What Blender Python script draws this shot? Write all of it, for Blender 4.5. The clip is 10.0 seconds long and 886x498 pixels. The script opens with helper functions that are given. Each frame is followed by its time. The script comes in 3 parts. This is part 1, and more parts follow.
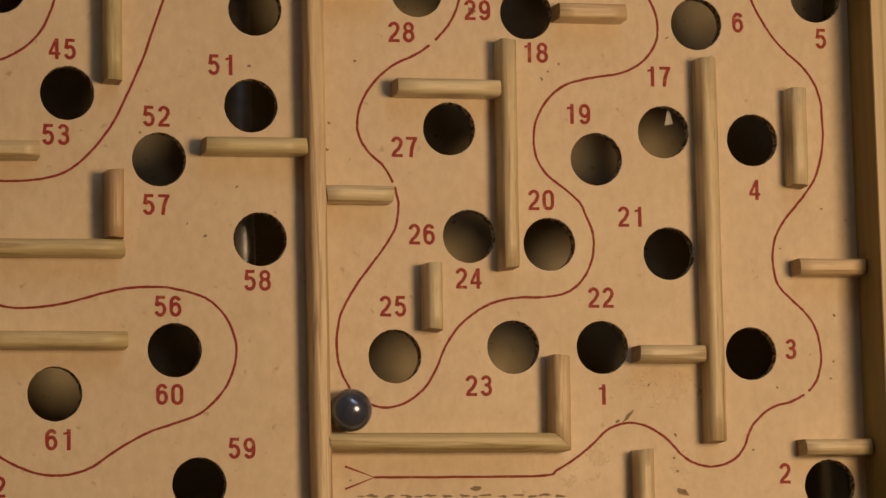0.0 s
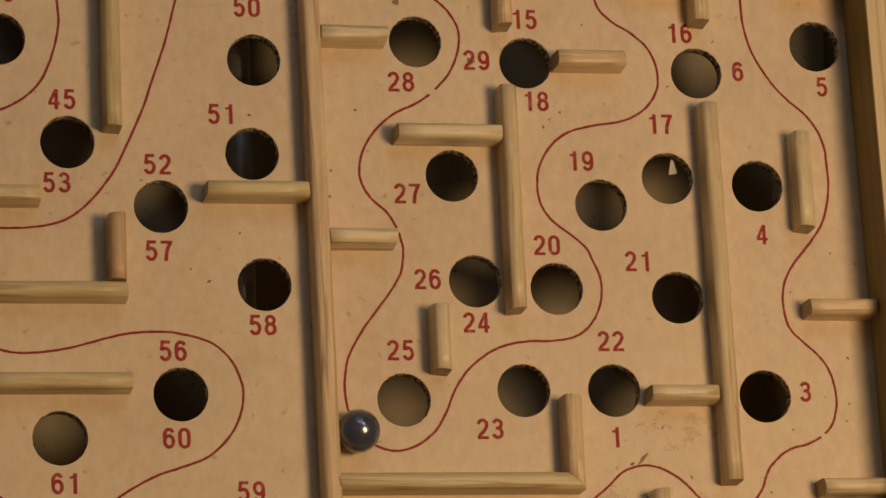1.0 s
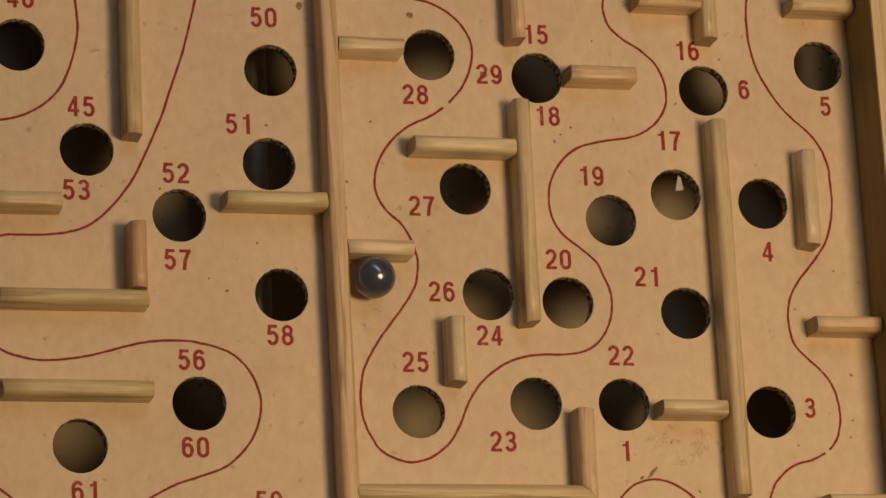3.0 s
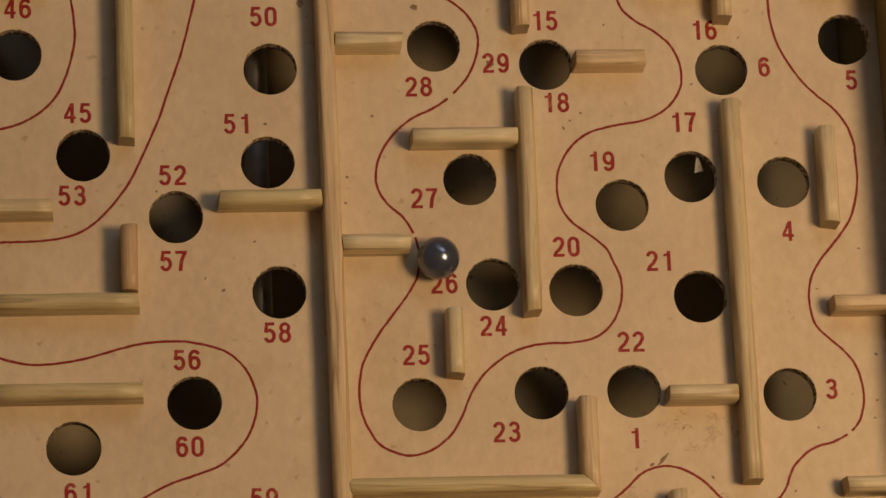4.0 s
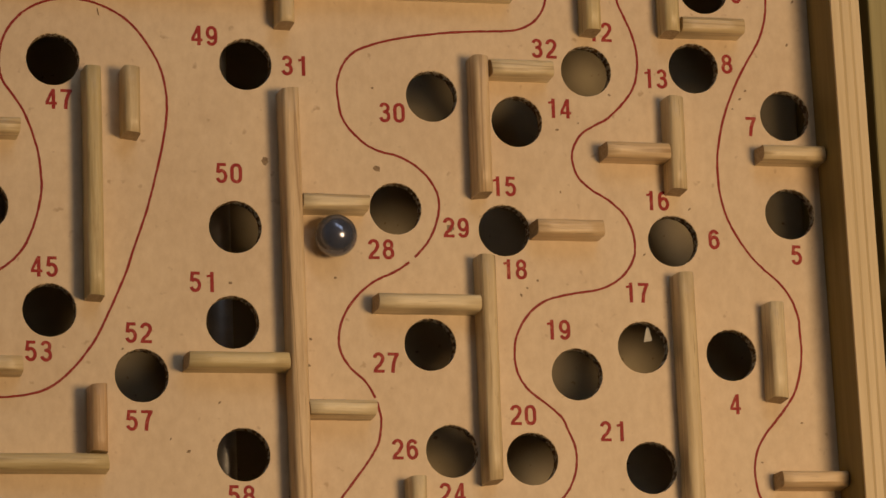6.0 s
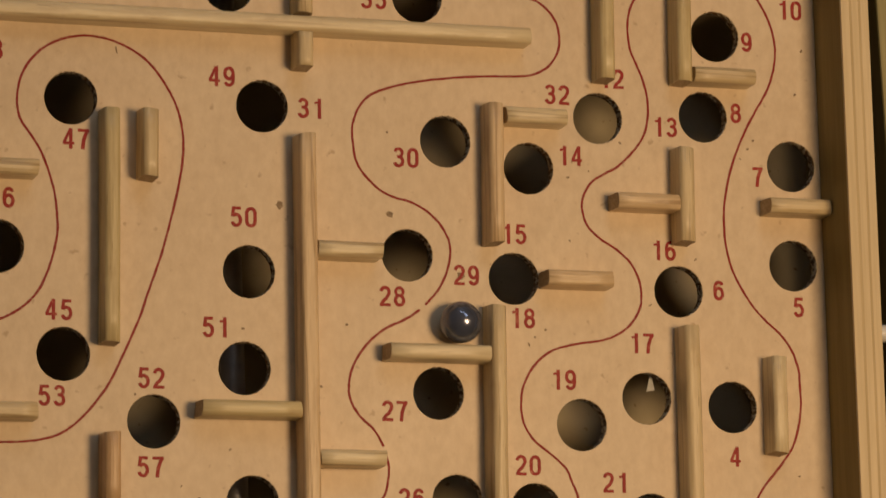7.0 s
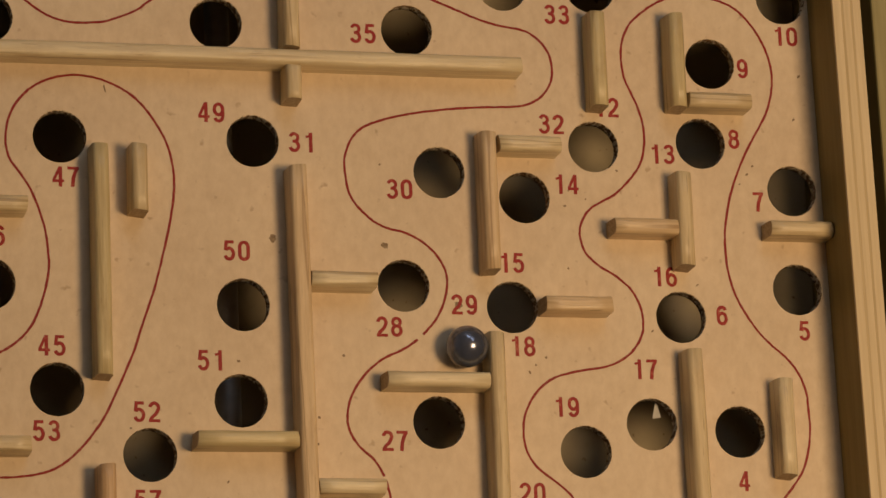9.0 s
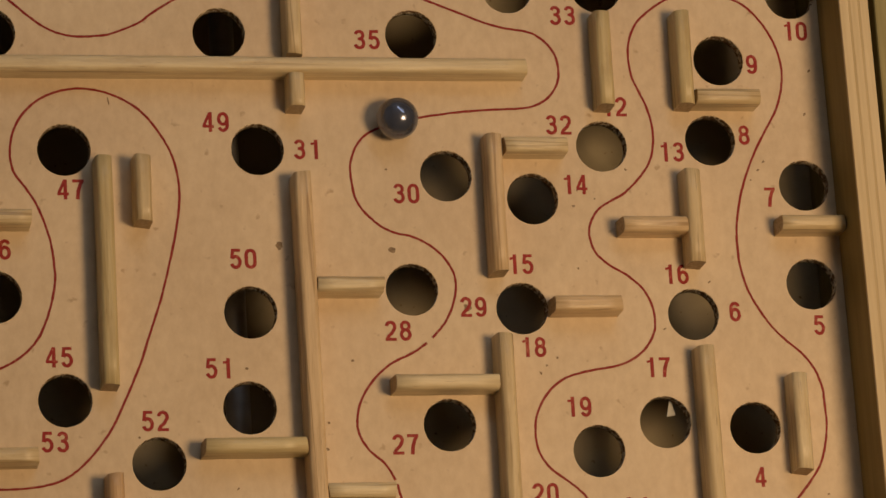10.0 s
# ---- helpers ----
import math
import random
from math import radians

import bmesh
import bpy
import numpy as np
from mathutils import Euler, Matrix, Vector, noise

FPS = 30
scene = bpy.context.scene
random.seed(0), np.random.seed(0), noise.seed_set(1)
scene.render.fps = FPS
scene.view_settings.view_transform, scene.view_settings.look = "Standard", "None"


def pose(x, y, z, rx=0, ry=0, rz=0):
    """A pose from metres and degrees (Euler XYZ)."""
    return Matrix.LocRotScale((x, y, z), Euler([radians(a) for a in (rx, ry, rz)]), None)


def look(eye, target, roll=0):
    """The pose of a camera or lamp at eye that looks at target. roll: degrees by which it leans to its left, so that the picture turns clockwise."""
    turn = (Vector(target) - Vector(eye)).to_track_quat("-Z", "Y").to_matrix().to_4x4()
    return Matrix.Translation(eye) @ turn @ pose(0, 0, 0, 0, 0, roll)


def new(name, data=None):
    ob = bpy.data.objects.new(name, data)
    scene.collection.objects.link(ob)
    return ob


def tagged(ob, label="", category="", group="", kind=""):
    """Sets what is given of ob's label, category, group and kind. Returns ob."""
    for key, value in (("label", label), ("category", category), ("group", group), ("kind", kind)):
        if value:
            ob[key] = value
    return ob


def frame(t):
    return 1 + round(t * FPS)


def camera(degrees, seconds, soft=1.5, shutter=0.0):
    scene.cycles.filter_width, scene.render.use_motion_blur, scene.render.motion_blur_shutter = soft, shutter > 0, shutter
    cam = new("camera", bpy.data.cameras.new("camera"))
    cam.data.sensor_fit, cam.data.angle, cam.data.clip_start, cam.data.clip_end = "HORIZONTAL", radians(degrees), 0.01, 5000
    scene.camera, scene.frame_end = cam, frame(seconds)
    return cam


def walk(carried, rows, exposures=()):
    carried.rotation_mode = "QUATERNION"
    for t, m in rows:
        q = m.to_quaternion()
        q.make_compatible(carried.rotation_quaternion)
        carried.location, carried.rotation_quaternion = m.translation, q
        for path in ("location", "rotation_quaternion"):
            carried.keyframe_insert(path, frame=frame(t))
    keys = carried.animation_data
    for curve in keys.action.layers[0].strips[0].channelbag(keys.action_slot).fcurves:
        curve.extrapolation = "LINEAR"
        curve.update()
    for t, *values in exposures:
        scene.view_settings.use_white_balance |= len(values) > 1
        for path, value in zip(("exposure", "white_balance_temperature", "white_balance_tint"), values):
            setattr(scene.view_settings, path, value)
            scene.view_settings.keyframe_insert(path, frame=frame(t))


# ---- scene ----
cam = camera(12.78, 10.0, soft=1.5, shutter=0.4)
PATH = [
    (0.0, pose(-0.2557, -0.2803, 1.0478, 10.735, -13.127, -1.913)),
    (0.5, pose(-0.2553, -0.2800, 1.0462, 10.754, -13.098, -2.134)),
    (0.7, pose(-0.2553, -0.2799, 1.0459, 10.878, -13.076, -2.222)),
    (0.8, pose(-0.2552, -0.2799, 1.0458, 11.047, -13.064, -2.231)),
    (1.0, pose(-0.2552, -0.2798, 1.0455, 11.457, -13.103, -1.983)),
    (1.2, pose(-0.2550, -0.2796, 1.0447, 11.409, -13.124, -1.742)),
    (1.5, pose(-0.2549, -0.2795, 1.0441, 11.461, -13.112, -1.812)),
    (1.7, pose(-0.2552, -0.2798, 1.0453, 11.514, -13.091, -1.857)),
    (2.0, pose(-0.2556, -0.2803, 1.0475, 11.552, -12.986, -1.861)),
    (3.5, pose(-0.2559, -0.2806, 1.0488, 11.608, -12.888, -1.903)),
    (3.7, pose(-0.2560, -0.2807, 1.0495, 11.579, -12.905, -1.933)),
    (4.0, pose(-0.2562, -0.2810, 1.0506, 11.552, -12.866, -1.945)),
    (4.2, pose(-0.2561, -0.2809, 1.0501, 11.574, -12.915, -1.961)),
    (4.5, pose(-0.2560, -0.2807, 1.0494, 11.682, -12.961, -2.065)),
    (4.7, pose(-0.2562, -0.2810, 1.0505, 12.095, -12.518, -2.538)),
    (4.8, pose(-0.2564, -0.2812, 1.0513, 12.365, -12.361, -2.323)),
    (5.0, pose(-0.2566, -0.2814, 1.0524, 13.012, -12.442, -2.171)),
    (5.2, pose(-0.2565, -0.2812, 1.0517, 13.404, -12.766, -2.144)),
    (5.5, pose(-0.2562, -0.2809, 1.0503, 13.690, -13.182, -2.283)),
    (5.7, pose(-0.2561, -0.2808, 1.0499, 13.839, -13.317, -2.318)),
    (6.8, pose(-0.2557, -0.2804, 1.0482, 14.339, -13.235, -2.235)),
    (7.0, pose(-0.2557, -0.2804, 1.0482, 14.638, -13.124, -2.380)),
    (7.2, pose(-0.2560, -0.2807, 1.0495, 14.920, -13.021, -2.523)),
    (7.5, pose(-0.2563, -0.2811, 1.0510, 15.211, -12.965, -2.697)),
    (8.0, pose(-0.2557, -0.2804, 1.0482, 15.141, -13.067, -2.770)),
    (8.5, pose(-0.2553, -0.2799, 1.0459, 14.982, -13.164, -2.767)),
    (9.0, pose(-0.2549, -0.2795, 1.0440, 15.168, -13.093, -2.736)),
    (9.2, pose(-0.2552, -0.2798, 1.0454, 15.185, -13.086, -2.713)),
    (9.3, pose(-0.2554, -0.2800, 1.0464, 15.179, -13.058, -2.670)),
    (9.4, pose(-0.2556, -0.2802, 1.0472, 15.157, -13.052, -2.563)),
    (9.5, pose(-0.2557, -0.2804, 1.0478, 15.141, -13.030, -2.488)),
    (9.6, pose(-0.2557, -0.2804, 1.0479, 15.153, -13.024, -2.510)),
    (9.7, pose(-0.2556, -0.2803, 1.0477, 15.195, -12.985, -2.766)),
    (10.0, pose(-0.2554, -0.2800, 1.0464, 15.377, -12.806, -3.408)),
]
# the clip's camera darkens and brightens slightly by itself
EXPOSURE = [(0.0, -0.07), (1.5, -0.07), (2.0, -0.04), (3.5, -0.04), (4.0, -0.11), (4.5, -0.10), (5.0, -0.07), (5.5, -0.02), (7.0, 0.02), (9.0, 0.0), (10.0, -0.03)]
walk(cam, PATH, EXPOSURE)

# ---- world and light ----
MM = 0.001
PIVOT = Vector((-0.040, -0.035, 0.0))

world = bpy.data.worlds.new("room_light")
scene.world = world
world.use_nodes = True
world.node_tree.nodes["Background"].inputs["Color"].default_value = (0.9, 0.75, 0.55, 1)
world.node_tree.nodes["Background"].inputs["Strength"].default_value = 0.02


def area_lamp(name, eye, target, size, watts, color):
    data = bpy.data.lights.new(name, "AREA")
    data.shape, data.size, data.energy, data.color = "DISK", size, watts, color
    lamp = new(name, data)
    lamp.matrix_world = look(eye, target)
    return lamp


area_lamp("table_lamp_light", (0.2735, -0.1395, 0.746), (0, -0.03, 0), 0.21, 3.62, (1.0, 0.64, 0.325))


def tube_lamp(name, a, b, width, watts, color):
    """A long cool strip light between two points, shining at the table."""
    data = bpy.data.lights.new(name, "AREA")
    a, b = Vector(a), Vector(b)
    data.shape, data.size, data.size_y, data.energy, data.color = "RECTANGLE", (b - a).length, width, watts, color
    along = (b - a).normalized()
    back = ((a + b) / 2).normalized()
    back = (back - along * back.dot(along)).normalized()
    lamp = new(name, data)
    turn = Matrix((along, back.cross(along), back)).transposed().to_4x4()
    lamp.matrix_world = Matrix.Translation((a + b) / 2) @ turn
    return lamp


tube_lamp("ceiling_tube_light", (-0.28, 1.85, 1.5), (0.62, 0.62, 1.5), 0.10, 3.9, (0.86, 0.93, 1.0))


# ---- materials ----
class Mat:
    """A small builder for node materials."""

    def __init__(self, name, rough=0.6, metal=0.0, gloss=0.5):
        self.m = bpy.data.materials.new(name)
        self.m.use_nodes = True
        self.t = self.m.node_tree
        self.b = self.t.nodes["Principled BSDF"]
        self.b.inputs["Roughness"].default_value = rough
        self.b.inputs["Metallic"].default_value = metal
        self.b.inputs["Specular IOR Level"].default_value = gloss

    def node(self, kind, **inputs):
        n = self.t.nodes.new(kind)
        for key, value in inputs.items():
            n.inputs[key.replace("_", " ")].default_value = value
        return n

    def link(self, a, b):
        self.t.links.new(a, b)

    def coords(self, scale, shift=False):
        c = self.node("ShaderNodeTexCoord")
        m = self.node("ShaderNodeMapping")
        m.inputs["Scale"].default_value = scale
        self.link(c.outputs["Object"], m.inputs["Vector"])
        if shift:
            info = self.node("ShaderNodeObjectInfo")
            mul = self.node("ShaderNodeMath")
            mul.operation = "MULTIPLY"
            mul.inputs[1].default_value = 37.0
            self.link(info.outputs["Random"], mul.inputs[0])
            self.link(mul.outputs[0], m.inputs["Location"])
        return m.outputs["Vector"]

    def noise(self, vector, scale=1.0, detail=3.0, rough=0.55):
        n = self.node("ShaderNodeTexNoise", Scale=scale, Detail=detail, Roughness=rough)
        self.link(vector, n.inputs["Vector"])
        return n.outputs["Fac"]

    def ramp(self, fac, stops):
        r = self.node("ShaderNodeValToRGB")
        e = r.color_ramp.elements
        while len(e) < len(stops):
            e.new(0.5)
        for k, (at, color) in zip(e, stops):
            k.position, k.color = at, (*color, 1)
        self.link(fac, r.inputs["Fac"])
        return r.outputs["Color"]

    def mix(self, fac, a, b, how="MIX"):
        n = self.node("ShaderNodeMix")
        n.data_type, n.blend_type = "RGBA", how
        for value, sock in ((fac, n.inputs[0]), (a, n.inputs[6]), (b, n.inputs[7])):
            if isinstance(value, (int, float)):
                sock.default_value = value
            elif isinstance(value, tuple):
                sock.default_value = (*value, 1)
            else:
                self.link(value, sock)
        return n.outputs[2]

    def color(self, c):
        if isinstance(c, tuple):
            self.b.inputs["Base Color"].default_value = (*c, 1)
        else:
            self.link(c, self.b.inputs["Base Color"])
        return self

    def bump(self, height, strength, distance):
        n = self.node("ShaderNodeBump", Strength=strength, Distance=distance)
        self.link(height, n.inputs["Height"])
        self.link(n.outputs["Normal"], self.b.inputs["Normal"])
        return self


def board_material():
    m = Mat("pale_varnished_board", 0.42, gloss=0.4)
    broad = m.noise(m.coords((22, 22, 22)), 1.0, 4)
    fine = m.noise(m.coords((900, 900, 900)), 1.0, 4, 0.7)
    fibre = m.noise(m.coords((330, 210, 300)), 1.0, 4, 0.65)
    c = m.ramp(broad, [(0.30, (0.64, 0.50, 0.335)), (0.70, (0.76, 0.625, 0.44))])
    c = m.mix(0.35, c, m.ramp(fibre, [(0.32, (0.56, 0.43, 0.28)), (0.68, (0.80, 0.67, 0.49))]))
    # sparse brown flecks and grubby patches
    fleck = m.noise(m.coords((260, 260, 260)), 1.0, 2, 0.5)
    c = m.mix(m.ramp(fleck, [(0.68, (0, 0, 0)), (0.76, (0.6, 0.6, 0.6))]), c, (0.40, 0.27, 0.15))
    grub = m.noise(m.coords((55, 55, 55)), 1.0, 5, 0.65)
    c = m.mix(m.ramp(grub, [(0.56, (0, 0, 0)), (0.80, (0.45, 0.45, 0.45))]), c, (0.52, 0.40, 0.26))
    m.color(c).bump(fine, 0.12, 0.0002)
    m.link(m.ramp(broad, [(0.3, (0.36, 0.36, 0.36)), (0.7, (0.55, 0.55, 0.55))]), m.b.inputs["Roughness"])
    return m.m


def strip_material(name, dark, light, line):
    m = Mat(name, 0.36, gloss=0.5)
    grain = m.noise(m.coords((34, 640, 640), shift=True), 1.0, 5, 0.62)
    rings = m.noise(m.coords((12, 330, 330), shift=True), 1.0, 2, 0.45)
    blotch = m.noise(m.coords((70, 140, 140), shift=True), 1.0, 4, 0.6)
    c = m.ramp(grain, [(0.24, dark), (0.70, light)])
    c = m.mix(m.ramp(rings, [(0.58, (0, 0, 0)), (0.62, (0.65, 0.65, 0.65)), (0.67, (0.0, 0.0, 0.0)), (0.74, (0.4, 0.4, 0.4)), (0.78, (0.0, 0.0, 0.0))]), c, line)
    c = m.mix(m.ramp(blotch, [(0.55, (0, 0, 0)), (0.78, (0.55, 0.55, 0.55))]), c, (0.44, 0.31, 0.18))
    info = m.node("ShaderNodeObjectInfo")
    c = m.mix(1.0, c, info.outputs["Color"], "MULTIPLY")
    pore = m.noise(m.coords((95, 1500, 1500), shift=True), 1.0, 3, 0.6)
    c = m.mix(m.ramp(pore, [(0.64, (0, 0, 0)), (0.72, (0.6, 0.6, 0.6))]), c, line)
    m.color(c).bump(grain, 0.6, 0.0006)
    return m.m


def ply_material(name, dark, light):
    m = Mat(name, 0.6, gloss=0.3)
    grain = m.noise(m.coords((500, 20, 260), shift=True), 1.0, 4, 0.6)
    m.color(m.ramp(grain, [(0.3, dark), (0.7, light)])).bump(grain, 0.25, 0.0004)
    return m.m


def plain_material(name, a, b, scale, rough=0.6, metal=0.0, relief=0.1):
    m = Mat(name, rough, metal)
    n = m.noise(m.coords((scale, scale, scale)), 1.0, 4)
    m.color(m.ramp(n, [(0.3, a), (0.7, b)])).bump(n, relief, 0.0003)
    return m.m


def ink_material(name, a, b, worn, rubbed):
    m = Mat(name, 0.55, gloss=0.3)
    n = m.noise(m.coords((700, 700, 700), shift=True), 1.0, 3, 0.7)
    rub = m.noise(m.coords((190, 190, 190), shift=True), 1.0, 4, 0.7)
    c = m.ramp(n, [(0.30, a), (0.60, b), (0.76, worn)])
    m.color(m.mix(m.ramp(rub, [(0.60, (0, 0, 0)), (0.72, (rubbed, rubbed, rubbed))]), c, worn))
    return m.m


def steel_material():
    m = Mat("polished_steel", 0.22, 0.72)
    n = m.noise(m.coords((400, 400, 400)), 1.0, 4)
    m.color(m.ramp(n, [(0.3, (0.15, 0.17, 0.24)), (0.7, (0.19, 0.21, 0.285))]))
    m.link(m.ramp(n, [(0.3, (0.16, 0.16, 0.16)), (0.7, (0.24, 0.24, 0.24))]), m.b.inputs["Roughness"])
    return m.m


BOARD = board_material()
STRIP = strip_material("pale_softwood", (0.54, 0.43, 0.26), (0.80, 0.695, 0.48), (0.31, 0.205, 0.105))
END_GRAIN = plain_material("sawn_end_grain", (0.34, 0.24, 0.14), (0.54, 0.42, 0.26), 1300, 0.7, 0.0, 0.4)
# brown varnished face, its colour darkened for the shade on the inner side
PLY_FACE_SHADED = ply_material("plywood_face_shaded", (0.21, 0.155, 0.048), (0.31, 0.235, 0.085))
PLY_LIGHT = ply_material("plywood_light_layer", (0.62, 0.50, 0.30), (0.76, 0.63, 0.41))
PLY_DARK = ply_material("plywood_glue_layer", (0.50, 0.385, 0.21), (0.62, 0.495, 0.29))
def edge_material():
    m = Mat("scorched_hole_edge", 0.9, gloss=0.1)
    n = m.noise(m.coords((800, 800, 500), shift=True), 1.0, 4, 0.7)
    m.color(m.ramp(n, [(0.32, (0.08, 0.05, 0.03)), (0.43, (0.30, 0.20, 0.115)), (0.48, (0.14, 0.09, 0.05)), (0.55, (0.80, 0.70, 0.54))])).bump(n, 0.5, 0.0004)
    return m.m


EDGE = edge_material()
INK = ink_material("red_ink", (0.25, 0.013, 0.012), (0.35, 0.026, 0.022), (0.56, 0.24, 0.15), 0.5)
LINE_INK = ink_material("dark_red_ink", (0.21, 0.011, 0.010), (0.29, 0.019, 0.015), (0.48, 0.20, 0.12), 0.35)
STEEL = steel_material()
STAIN = plain_material("brown_stain", (0.16, 0.10, 0.05), (0.34, 0.24, 0.13), 900, 0.6)


def glue_material():
    """A patchy clear film, thin at its edges."""
    m = Mat("dried_glue", 0.36, gloss=0.4)
    n = m.noise(m.coords((240, 240, 240), shift=True), 1.0, 5, 0.65)
    m.color(m.ramp(n, [(0.3, (0.66, 0.53, 0.36)), (0.7, (0.76, 0.63, 0.45))])).bump(n, 0.2, 0.0003)
    m.link(m.ramp(n, [(0.50, (0, 0, 0)), (0.66, (0.55, 0.55, 0.55))]), m.b.inputs["Alpha"])
    return m.m


GLUE = glue_material()


def floor_material():
    m = Mat("box_floor_board", 0.7, gloss=0.3)
    n = m.noise(m.coords((60, 60, 60)), 1.0, 4)
    c = m.ramp(n, [(0.3, (0.37, 0.325, 0.225)), (0.7, (0.47, 0.415, 0.295))])
    spot = m.noise(m.coords((420, 420, 420)), 1.0, 2, 0.5)
    m.color(m.mix(m.ramp(spot, [(0.70, (0, 0, 0)), (0.76, (0.8, 0.8, 0.8))]), c, (0.16, 0.11, 0.06)))
    return m.m


BOX_FLOOR = floor_material()
BOX_WOOD = ply_material("box_wood", (0.29, 0.255, 0.115), (0.38, 0.335, 0.165))
DARK_METAL = plain_material("dull_metal", (0.50, 0.51, 0.53), (0.60, 0.61, 0.63), 300, 0.45, 0.7)
PIN = plain_material("white_plastic", (0.66, 0.66, 0.64), (0.74, 0.74, 0.72), 200, 0.4)
PAPER = plain_material("white_paper", (0.55, 0.56, 0.56), (0.70, 0.71, 0.71), 600, 0.8)
TABLE = ply_material("table_wood", (0.16, 0.09, 0.045), (0.24, 0.14, 0.07))
WALL_PAINT = plain_material("wall_paint", (0.70, 0.70, 0.69), (0.75, 0.75, 0.74), 3, 0.9)


# ---- building helpers ----
def part(name, bm, material, parent=None, label=""):
    """Links a bmesh as one mesh object under a thing."""
    mesh = bpy.data.meshes.new(name)
    bm.normal_update()
    bm.to_mesh(mesh)
    bm.free()
    return mesh_part(name, mesh, material, parent, label)


def mesh_part(name, mesh, material, parent=None, label=""):
    if material and not mesh.materials:
        mesh.materials.append(material)
    ob = new(name, mesh)
    ob.parent = parent
    return tagged(ob, label)


def box(bm, x0, x1, y0, y1, z0, z1, bevel=0.0):
    """A box with slightly rounded edges, in millimetres."""
    made = bmesh.ops.create_cube(bm, size=1.0)["verts"]
    for v in made:
        v.co = Vector(((x0 if v.co.x < 0 else x1), (y0 if v.co.y < 0 else y1), (z0 if v.co.z < 0 else z1))) * MM
    if bevel:
        edges = {e for v in made for e in v.link_edges}
        bmesh.ops.bevel(bm, geom=list(edges), offset=bevel * MM, segments=2, profile=0.5, affect="EDGES")
    return bm


def boxed(name, dims, material, parent=None, bevel=0.4, label=""):
    return part(name, box(bmesh.new(), *dims, bevel), material, parent, label)


def curve_mesh(name, data):
    """The mesh that a curve or text gives."""
    ob = bpy.data.objects.new(name, data)
    scene.collection.objects.link(ob)
    bpy.context.view_layer.update()
    mesh = bpy.data.meshes.new_from_object(ob.evaluated_get(bpy.context.evaluated_depsgraph_get()))
    bpy.data.objects.remove(ob)
    mesh.materials.clear()
    return mesh


# ---- the tilting board ----
HOLE_R = 7.5
BOARD_T = 4.0
LEFT, RIGHT, NEAR, FAR = -195.0, 115.5, -163.0, 122.0

HOLES = [
    (-108.5, -42.2), (-56.2, -17.8), (-57.6, -44.8), (-83.3, -60.1), (-55.4, -81.8), (-79.4, -112.5),
    (-112.3, -124.5), (-72.9, -149.2), (-1.5, -50.3), (3.7, -80.4), (-17.9, -114.0), (21.2, -17.1),
    (40.9, -58.2), (26.8, -82.4), (15.9, -111.3), (41.6, -111.3), (61.6, -84.7), (60.7, -50.2),
    (71.1, -19.1), (86.9, -52.1), (85.1, -112.9), (107.5, -150.3), (106.8, -10.4), (-126.6, 62.4),
    (-61.8, 63.0), (-6.5, 62.9), (22.3, 77.3), (48.7, 77.8), (106.9, 76.5), (84.0, 56.2),
    (-106.6, 28.8), (-52.2, 29.1), (1.4, 21.5), (26.2, 14.8), (47.4, 30.3), (79.8, 32.2),
    (106.9, 18.8), (-10.2, -11.5), (-126.9, -13.1), (-144.1, -53.3), (-145.8, -109.4),
]

NUMBERS = [
    ("45", -109.8, -30.1), ("53", -111.7, -53.7), ("52", -84.0, -48.2), ("57", -84.2, -72.6), ("51", -65.8, -33.6),
    ("58", -56.3, -93.2), ("56", -81.2, -100.5), ("60", -80.9, -124.6), ("61", -111.2, -136.9), ("59", -61.1, -139.3),
    ("28", -14.8, -23.3), ("29", 7.1, -16.6), ("18", 23.6, -28.3), ("27", -14.4, -55.6), ("26", -9.8, -80.0),
    ("24", 3.4, -92.2), ("25", -18.3, -100.1), ("23", 5.8, -122.1), ("20", 24.6, -70.0), ("19", 35.6, -45.5),
    ("17", 59.4, -34.4), ("21", 50.6, -74.4), ("22", 41.4, -97.3), ("1", 41.2, -124.5), ("6", 83.4, -18.4),
    ("5", 108.1, -22.5), ("4", 87.3, -66.3), ("3", 96.8, -111.6), ("2", 94.2, -146.7), ("62", -129.5, -149.6),
]
NUMBERS += [
    ("48", -129.4, 41.3), ("47", -105.1, 17.4), ("46", -125.9, 0.3), ("49", -63.8, 37.0), ("31", -38.2, 29.1),
    ("50", -57.7, -2.5), ("35", -19.4, 61.5), ("33", 38.3, 69.3), ("32", 35.1, 36.6), ("30", -10.4, 16.3),
    ("15", 21.4, -4.3), ("16", 66.7, -7.4), ("14", 38.7, 19.0), ("13", 67.9, 28.7), ("12", 51.8, 42.1),
    ("8", 90.0, 33.8), ("7", 96.4, 15.3), ("9", 93.9, 55.1), ("10", 107.7, 65.3),
]

board = tagged(new("labyrinth_board"), "pale wooden tilting labyrinth board with round holes and red numbers", "game board")


